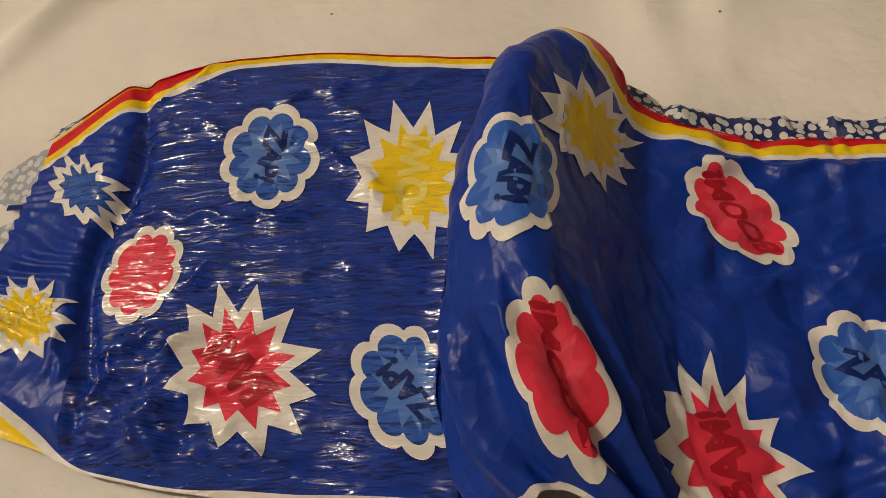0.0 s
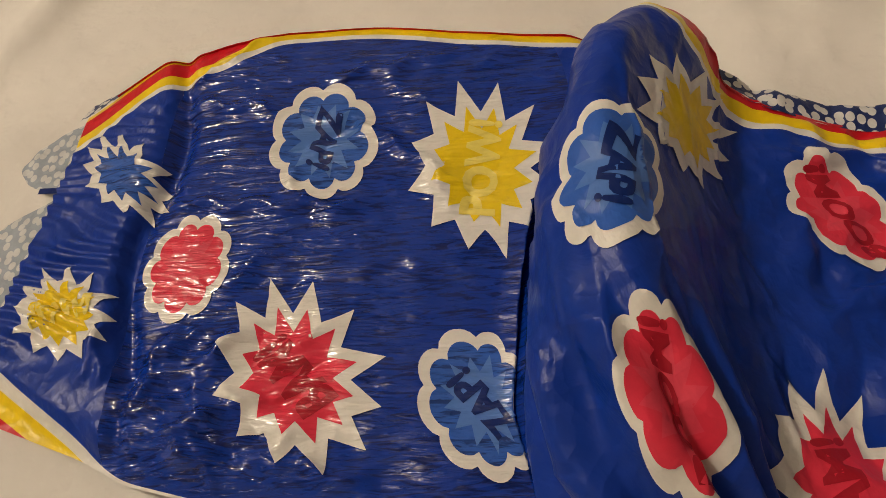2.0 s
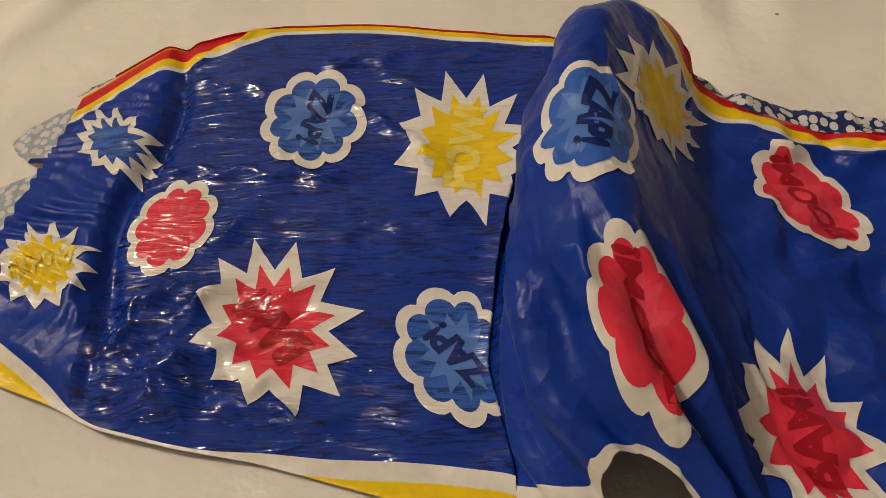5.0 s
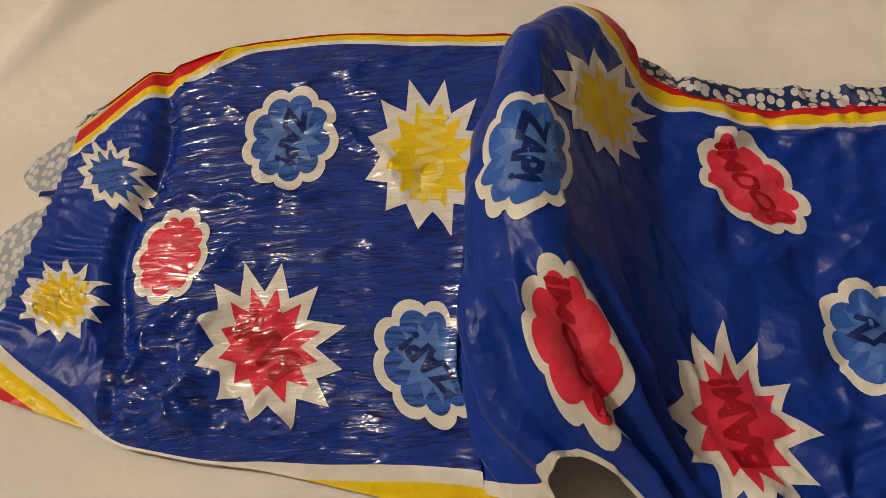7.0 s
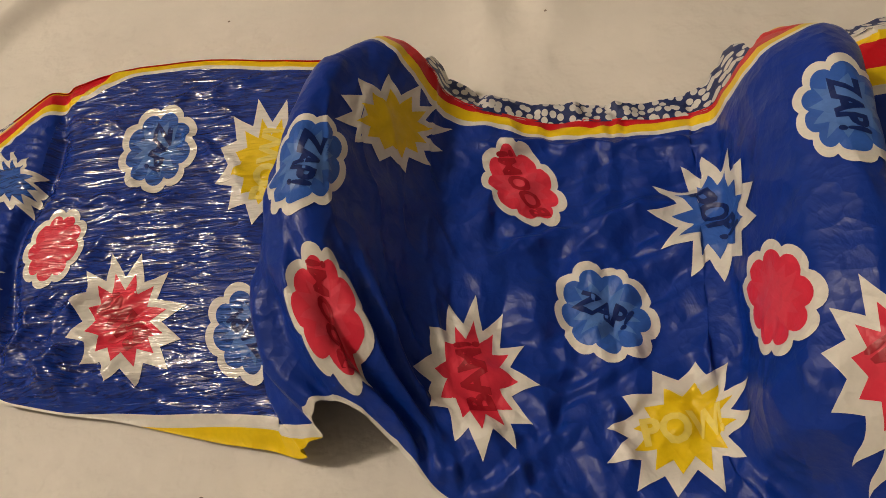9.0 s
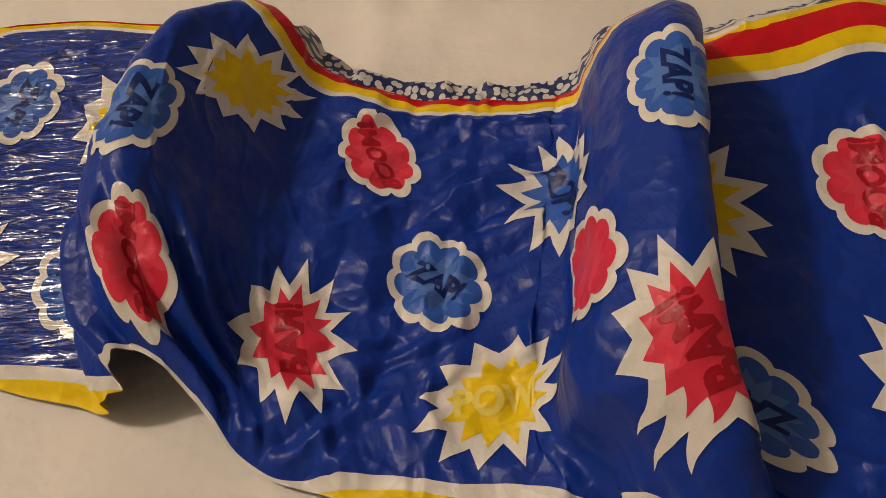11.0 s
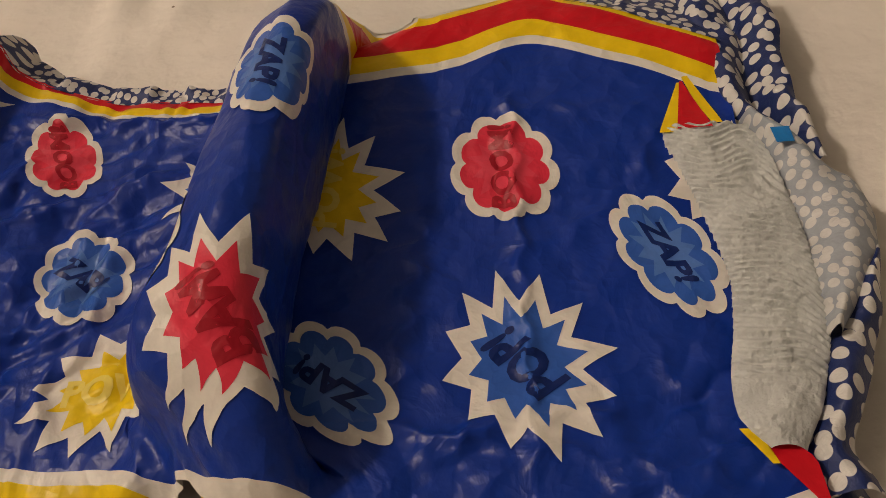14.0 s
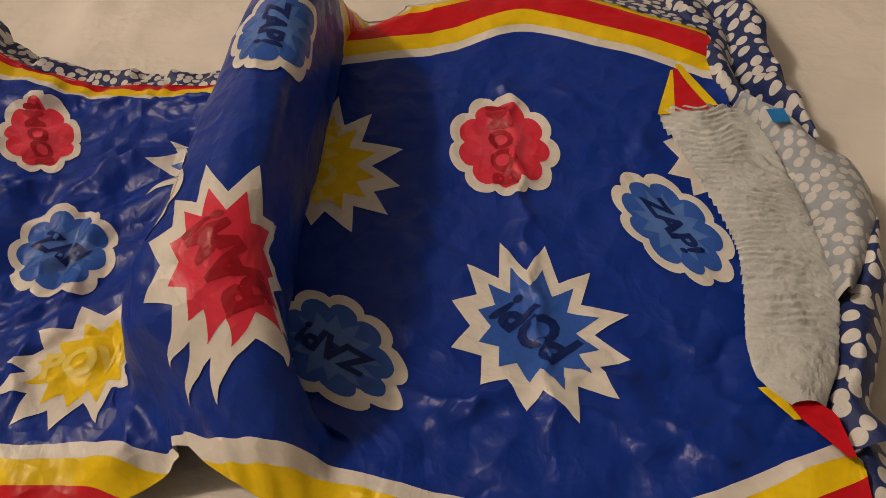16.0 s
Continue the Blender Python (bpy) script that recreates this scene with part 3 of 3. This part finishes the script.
box_mesh("bounce_wall_south", (-1.9, -1.8, -0.62), (2.1, -1.7, 2.6), BOUNCE_WALL)

bm = bmesh.new()
bmesh.ops.create_cube(bm, size=1)
for v in bm.verts:
    v.co = ((-0.55, 0.95)[v.co.x > 0], (-0.75, 1.25)[v.co.y > 0], (-0.55, -0.03)[v.co.z > 0])
bmesh.ops.bevel(bm, geom=bm.edges[:], offset=0.05, segments=4, affect="EDGES")
me = bpy.data.meshes.new("mattress")
bm.to_mesh(me)
bm.free()
me.materials.append(MATTRESS)
tagged(new("mattress", me), "plain off-white mattress under the sheet", "mattress")


def sheet_height(x, y):
    z = -0.0035 + 0.0035 * (lump_a(x * 9 + 20, y * 9 + 30) - 0.5) * 2 * smooth(0.0, 0.16, np.hypot((x - 0.15) / 1.9, y - 0.22))
    z = z + 0.0015 * (lump_c(x * 26 + 4, y * 22 + 8) - 0.5)
    # slack folds beyond the nappy
    for cx, cy, ang, long, wide, high in ((-0.175, 0.42, 58, 0.07, 0.010, 0.007), (-0.10, 0.50, 45, 0.12, 0.013, 0.010), (0.13, 0.40, 96, 0.10, 0.012, 0.006), (0.20, 0.46, 70, 0.12, 0.016, 0.008), (-0.20, 0.30, 30, 0.05, 0.012, 0.005), (0.12, 0.03, 125, 0.06, 0.012, 0.006)):
        a = radians(ang)
        dx, dy = x - cx, y - cy
        s, t = dx * math.cos(a) + dy * math.sin(a), -dx * math.sin(a) + dy * math.cos(a)
        z = z + high * np.exp(-(t / wide) ** 2 - (s / long) ** 2)
    return z


gx = np.concatenate([np.linspace(-0.62, -0.3, 20)[:-1], np.linspace(-0.3, 0.6, 200), np.linspace(0.6, 1.02, 24)[1:]])
gy = np.concatenate([np.linspace(-0.82, -0.05, 30)[:-1], np.linspace(-0.05, 0.65, 160), np.linspace(0.65, 1.32, 28)[1:]])
X, Y = np.meshgrid(gx, gy, indexing="ij")
Z = sheet_height(X, Y)
Z = np.where((X < -0.58) | (X > 0.98) | (Y < -0.78) | (Y > 1.28), -0.30, Z)
bed_sheet = mesh_object("bed_sheet", np.stack([X, Y, Z], -1).reshape(-1, 3), grid_faces(len(gx), len(gy)), SHEET)
tagged(bed_sheet, "cream cotton sheet with soft creases spread on the mattress", "bed sheet")

# ---- the nappy's outer sheet and its printed borders ----
TAPE_L, TAPE_R = -0.090, 0.0535
inner_top = lambda x: TOP(x) - TOP_BAND(x)
inner_low = lambda x: BOTTOM(x) + BOTTOM_BAND(x)
sheet_between("waist_panel", -0.134, TAPE_L, inner_low, inner_top, SATIN["blue"], nappy, label="gathered blue elastic waist")
sheet_between("landing_tape", TAPE_L, TAPE_R, inner_low, inner_top, SHINY["blue"], nappy, label="shiny crinkled clear tape over blue print")
sheet_between("outer_sheet", TAPE_R, 0.428, inner_low, inner_top, SATIN["blue"], nappy, step=0.0012, label="satin royal blue plastic sheet")


def bands(x0, x1, side, widths, inks):
    at = 0.0
    for w, ink in zip(widths, inks):
        def near(x, a=at):
            d = np.minimum(a * (TOP_SCALE(x) if side > 0 else 1), TOP_BAND(x) if side > 0 else BOTTOM_BAND(x))
            return inner_top(x) + d if side > 0 else inner_low(x) - d

        def away(x, a=at + w):
            d = np.minimum(a * (TOP_SCALE(x) if side > 0 else 1), TOP_BAND(x) if side > 0 else BOTTOM_BAND(x))
            return inner_top(x) + d if side > 0 else inner_low(x) - d
        low, high = (near, away) if side > 0 else (away, near)
        sheet_between("border_stripe", x0, x1, low, high, SATIN[ink], nappy, label=ink + " printed stripe along the leg edge")
        at += w


bands(-0.134, 0.428, 1, (0.0042, 0.0080, 0.0135, 0.0055, 0.02), ("white", "yellow", "red", "yellow", "white"))
bands(-0.134, 0.428, -1, (0.0045, 0.0075, 0.013, 0.009), ("white", "yellow", "red", "yellow"))

# ---- the comic print ----
burst("sky", "navy", (-0.1044, 0.2741), (0.0200, -0.0012), (-0.0076, 0.0206), "", 0, shiny=True)
burst("yellow", "straw", (-0.1132, 0.2172), (0.0214, 0.0029), (-0.0028, 0.0171), "POW!", 0, shiny=True)
cloud("pink", "rose", "crimson", (-0.0710, 0.2341), (0.0161, 0.0006), (0.0006, 0.0215), "", 0, shiny=True)
cloud("sky", "pale_sky", "navy", (-0.0271, 0.2850), (0.0214, -0.0011), (-0.0011, 0.0268), "ZAP!", -102, shiny=True)
burst("yellow", "straw", (0.0312, 0.2693), (0.0311, 0.0004), (0.0030, 0.0357), "POW!", 90, shiny=True)
burst("pink", "crimson", (-0.0264, 0.1941), (0.0312, 0.0002), (-0.0002, 0.0315), "BAM!", 134, shiny=True)
cloud("sky", "pale_sky", "navy", (0.0320, 0.1845), (0.0213, -0.0033), (-0.0033, 0.0240), "ZAP!", 138, shiny=True)
cloud("sky", "pale_sky", "navy", (0.0912, 0.2235), (0.0151, 0.0025), (0.0025, 0.0241), "ZAP!", -98)
cloud("pink", "rose", "crimson", (0.0950, 0.1656), (0.0119, -0.0020), (-0.0020, 0.0235), "BOOM!", 98)
burst("yellow", "straw", (0.1157, 0.2640), (0.0340, 0.0125), (0.0043, 0.0240), "", 0)
cloud("pink", "rose", "crimson", (0.1590, 0.2493), (0.0198, -0.0046), (-0.0046, 0.0234), "BOOM!", 112)
burst("pink", "crimson", (0.1392, 0.1572), (0.0243, -0.0090), (0.0150, 0.0275), "BAM!", 124)
cloud("sky", "pale_sky", "navy", (0.1808, 0.1838), (0.0209, -0.0022), (-0.0022, 0.0228), "ZAP!", -25)
burst("sky", "navy", (0.2183, 0.2220), (-0.0270, 0.0270), (-0.0268, -0.0131), "POP!", -196)
burst("yellow", "straw", (0.2039, 0.1359), (0.0049, -0.0264), (0.0312, 0.0016), "POW!", 95)
cloud("pink", "rose", "crimson", (0.2342, 0.1662), (0.0205, -0.0032), (-0.0032, 0.0237), "", 0)
cloud("sky", "pale_sky", "navy", (0.2551, 0.2230), (0.0160, -0.0007), (-0.0007, 0.0247), "ZAP!", -95)
burst("pink", "crimson", (0.2546, 0.1285), (0.0271, 0.0007), (0.0020, 0.0285), "BAM!", 126)
burst("yellow", "straw", (0.2987, 0.2137), (0.0310, 0.0000), (0.0000, 0.0335), "POW!", 90)
cloud("sky", "pale_sky", "navy", (0.3035, 0.1310), (0.0215, -0.0040), (-0.0040, 0.0225), "ZAP!", 150)
cloud("pink", "rose", "crimson", (0.3418, 0.2202), (0.0208, -0.0017), (-0.0017, 0.0260), "BOOM!", 88)
burst("sky", "navy", (0.3477, 0.1368), (0.0303, -0.0018), (0.0032, 0.0326), "POP!", 138)
cloud("sky", "pale_sky", "navy", (0.3963, 0.1775), (0.0175, -0.0050), (-0.0050, 0.0274), "ZAP!", -72)
burst("white", "navy", (0.4215, 0.2070), (0.0250, -0.0016), (0.0033, 0.0260), "", 0)


# ---- cuffs, wings and lining ----
def ribbon(name, x0, x1, inner, outer, material, label, wave, drop, nu=260, nv=12, base=None):
    xs = np.linspace(x0, x1, nu)
    v = np.linspace(0, 1, nv)
    X = np.repeat(xs[:, None], nv, 1)
    Y = inner(X) - 0.0015 + (outer(X) - inner(X) + 0.0015) * v[None, :]
    ruffle = (lump_c(X * 210, Y * 60) - 0.5) * 2
    Z0 = surface(xs, inner(xs))[:, 2][:, None] - 0.0022
    Z = Z0 * (1 - v[None, :] * drop) + 0.002 * drop + wave * ruffle * np.sin(v[None, :] * math.pi * 0.8) + 0.0015
    Y = Y + 0.004 * (lump_a(X * 95, Y * 0 + 3) - 0.5) * v[None, :] * (wave > 0.001)
    Xs = surface(xs, inner(xs))[:, 0][:, None] + 0 * X
    return mesh_object(name, np.stack([Xs, Y, np.maximum(Z, 0.0012)], -1).reshape(-1, 3), grid_faces(nu, nv), material, nappy, label)


CUFF_WIDE = curve_of([(0.09, 0.0), (0.105, 0.006), (0.122, 0.022), (0.14, 0.015), (0.17, 0.009), (0.2, 0.011), (0.225, 0.018), (0.24, 0.028), (0.25, 0.015), (0.262, 0.01), (0.28, 0.012), (0.33, 0.016), (0.40, 0.03), (0.43, 0.04)])
ribbon("leg_cuff", 0.095, 0.246, TOP, lambda x: TOP(x) + CUFF_WIDE(x), DOT_CUFF, "ruffled navy leg cuff with white dots", 0.004, 0.5)
ribbon("leg_cuff", 0.264, 0.43, TOP, lambda x: TOP(x) + CUFF_WIDE(x), DOT_NAVY, "navy leg cuff with white dots", 0.0015, 0.6)
ribbon("leg_cuff", -0.136, -0.098, TOP, lambda x: TOP(x) + 0.012 * (1 - smooth(-0.112, -0.098, x)), DOT_CUFF, "navy leg cuff with white dots", 0.0008, 0.4, 60)


def patch(name, y0, y1, left, right, height, material, label, nu=60, nv=40, parent=None):
    ys = np.linspace(y0, y1, nu)
    v = np.linspace(0, 1, nv)
    Yg = np.repeat(ys[:, None], nv, 1)
    Xg = left(Yg) + (right(Yg) - left(Yg)) * v[None, :]
    Zg = height(Xg, Yg, v[None, :] + 0 * Xg)
    if y0 < 0.4 and np.mean(Xg) > 0.38:
        Xg, Yg = 0.351 + (Xg - 0.351) * 0.95, -0.011 + (Yg + 0.011) * 0.95
    P = np.stack([Xg, Yg, Zg], -1)
    return mesh_object(name, P.reshape(-1, 3)[:, :], [f[::-1] for f in grid_faces(nu, nv)], material, parent or nappy, label)


crumple = lambda x, y, k: (lump_b(x * 120 + k, y * 90) - 0.5)
patch("lining_flap", 0.282, 0.320, curve_of([(0.28, -0.146), (0.285, -0.158), (0.294, -0.165), (0.305, -0.160), (0.313, -0.150), (0.322, -0.138)]), curve_of([(0.28, -0.120), (0.32, -0.120)]),
      lambda x, y, v: 0.0022 + 0.002 * v + 0.002 * np.abs(crumple(x, y, 2)), DOT_PALE, "pale inner film with faint white dots")
patch("lining_flap", 0.215, 0.278, curve_of([(0.215, -0.156), (0.23, -0.160), (0.245, -0.164), (0.258, -0.166), (0.268, -0.158), (0.278, -0.142)]), curve_of([(0.215, -0.120), (0.28, -0.120)]),
      lambda x, y, v: 0.0022 + 0.002 * v + 0.002 * np.abs(crumple(x, y, 5)), DOT_PALE, "pale inner film with faint white dots")

ribbon("rolled_edge", -0.12, 0.088, TOP, lambda x: TOP(x) + 0.0015, SATIN["red"], "red border rolled under the edge", 0.0, 0.98)

# navy strip that paints in the dark of the gap between the flaps
patch("slit_shade", 0.2785, 0.2815, curve_of([(0.27, -0.150), (0.29, -0.150)]), curve_of([(0.27, -0.134), (0.29, -0.134)]), lambda x, y, v: 0.0052 + 0 * x, SATIN["navy"], "navy strip painted as the shade in the slit between the inner film flaps", 4, 8)

# the torn waist at the other end
patch("waist_lining", 0.109, 0.243, curve_of([(0.109, 0.420), (0.113, 0.4115), (0.118, 0.409), (0.132, 0.4095), (0.15, 0.414), (0.17, 0.4165), (0.207, 0.4105), (0.225, 0.4065), (0.240, 0.402), (0.244, 0.405)]),
      curve_of([(0.109, 0.426), (0.12, 0.434), (0.148, 0.4435), (0.187, 0.445), (0.232, 0.441), (0.244, 0.437)]),
      lambda x, y, v: 0.0165 + 0.0035 * np.sin(math.pi * v) ** 0.6 - 0.002 * v + (0.0003 + 0.0008 * lump_c(x * 90, y * 120)) * np.sin(2 * math.pi * (y + 0.30 * (x - 0.42) + 0.012 * lump_a(x * 60, y * 50)) / 0.0031) * smooth(0.125, 0.14, y) + 0.0014 * crumple(x, y, 3) + 0.0009 * (lump_d(x * 260, y * 420) - 0.5), LINING,
      "grey-white ribbed fleece lining with torn edge", 300, 60)
patch("wing_film", 0.146, 0.247, curve_of([(0.146, 0.441), (0.187, 0.444), (0.232, 0.440), (0.247, 0.432)]), curve_of([(0.146, 0.4445), (0.16, 0.457), (0.178, 0.466), (0.2, 0.471), (0.22, 0.463), (0.235, 0.452), (0.247, 0.440)]),
      lambda x, y, v: 0.012 + 0.010 * np.sin(math.pi * np.clip(v, 0, 1)) ** 0.8 + 0.005 * crumple(x, y, 8), DOT_PALE, "pale wing film with white dots", 80, 40)
patch("wing_edge", 0.096, 0.180, curve_of([(0.096, 0.430), (0.112, 0.4275), (0.13, 0.436), (0.15, 0.444), (0.18, 0.464)]), curve_of([(0.096, 0.446), (0.112, 0.441), (0.136, 0.453), (0.155, 0.461), (0.18, 0.468)]),
      lambda x, y, v: 0.011 + 0.006 * np.sin(math.pi * v) + 0.006 * crumple(x, y, 12), DOT_NAVY, "navy wing edge with white dots", 80, 24)
patch("wing_edge", 0.045, 0.104, curve_of([(0.045, 0.437), (0.07, 0.432), (0.104, 0.428)]), curve_of([(0.045, 0.47), (0.07, 0.458), (0.104, 0.442)]),
      lambda x, y, v: 0.006 + 0.005 * np.sin(math.pi * v) + 0.006 * crumple(x, y, 15), DOT_NAVY, "navy wing edge with white dots", 60, 30)
patch("wing_edge", 0.222, 0.345, curve_of([(0.222, 0.450), (0.245, 0.437), (0.26, 0.4235), (0.30, 0.4245), (0.345, 0.42)]), curve_of([(0.222, 0.4605), (0.25, 0.457), (0.278, 0.4555), (0.30, 0.460), (0.345, 0.455)]),
      lambda x, y, v: 0.010 + 0.012 * np.abs(np.sin(math.pi * (1.6 * v + 0.1))) * 0.8 + 0.005 * crumple(x, y, 21), DOT_NAVY, "crumpled navy wing with white dots", 80, 40)
patch("folded_border", 0.2395, 0.268, curve_of([(0.2395, 0.402), (0.268, 0.4125)]), curve_of([(0.2395, 0.409), (0.268, 0.4135)]), lambda x, y, v: 0.0185 + 0 * x, SATIN["yellow"], "yellow folded border", 10, 4)
patch("folded_border", 0.2405, 0.268, curve_of([(0.2405, 0.409), (0.268, 0.4135)]), curve_of([(0.2405, 0.4225), (0.255, 0.418), (0.268, 0.4145)]), lambda x, y, v: 0.019 + 0 * x, SATIN["red"], "red folded border", 10, 6)
patch("folded_border", 0.243, 0.272, curve_of([(0.243, 0.4225), (0.255, 0.418), (0.272, 0.4145)]), curve_of([(0.243, 0.4265), (0.258, 0.4215), (0.272, 0.417)]), lambda x, y, v: 0.0185 + 0 * x, SATIN["yellow"], "yellow folded border", 10, 4)
patch("folded_border", 0.1045, 0.1155, curve_of([(0.1045, 0.4165), (0.1155, 0.409)]), curve_of([(0.1045, 0.4185), (0.1155, 0.4145)]), lambda x, y, v: 0.0165 + 0 * x, SATIN["yellow"], "yellow folded border", 8, 4)
patch("folded_border", 0.0925, 0.114, curve_of([(0.0925, 0.4275), (0.1045, 0.4185), (0.114, 0.4145)]), curve_of([(0.0925, 0.4295), (0.106, 0.4285), (0.114, 0.420)]), lambda x, y, v: 0.0165 + 0 * x, SATIN["red"], "red folded border", 10, 6)
patch("tape_tab", 0.2255, 0.2335, curve_of([(0.22, 0.4425), (0.24, 0.4405)]), curve_of([(0.22, 0.4485), (0.24, 0.4475)]), lambda x, y, v: 0.0225 + 0 * x, TAB_BLUE, "small bright blue tape tab", 4, 4)

# small marks on the sheet
rng = random.Random(5)
for px, py in ((0.165, 0.372), (-0.153, 0.155), (0.02, 0.118), (0.30, 0.385), (-0.02, 0.40)):
    bm = bmesh.new()
    bmesh.ops.create_icosphere(bm, subdivisions=1, radius=0.0006)
    for v in bm.verts:
        v.co = (v.co.x * rng.uniform(0.8, 2.2), v.co.y * rng.uniform(0.8, 1.5), v.co.z * 0.5)
    me = bpy.data.meshes.new("lint_speck")
    bm.to_mesh(me)
    bm.free()
    me.materials.append(CARPET)
    speck = new("lint_speck", me)
    speck.location = (px, py, float(sheet_height(np.array(px), np.array(py))) + 0.0003)
    tagged(speck, "tiny dark lint speck lying on the sheet", "lint", group="lint on the sheet")
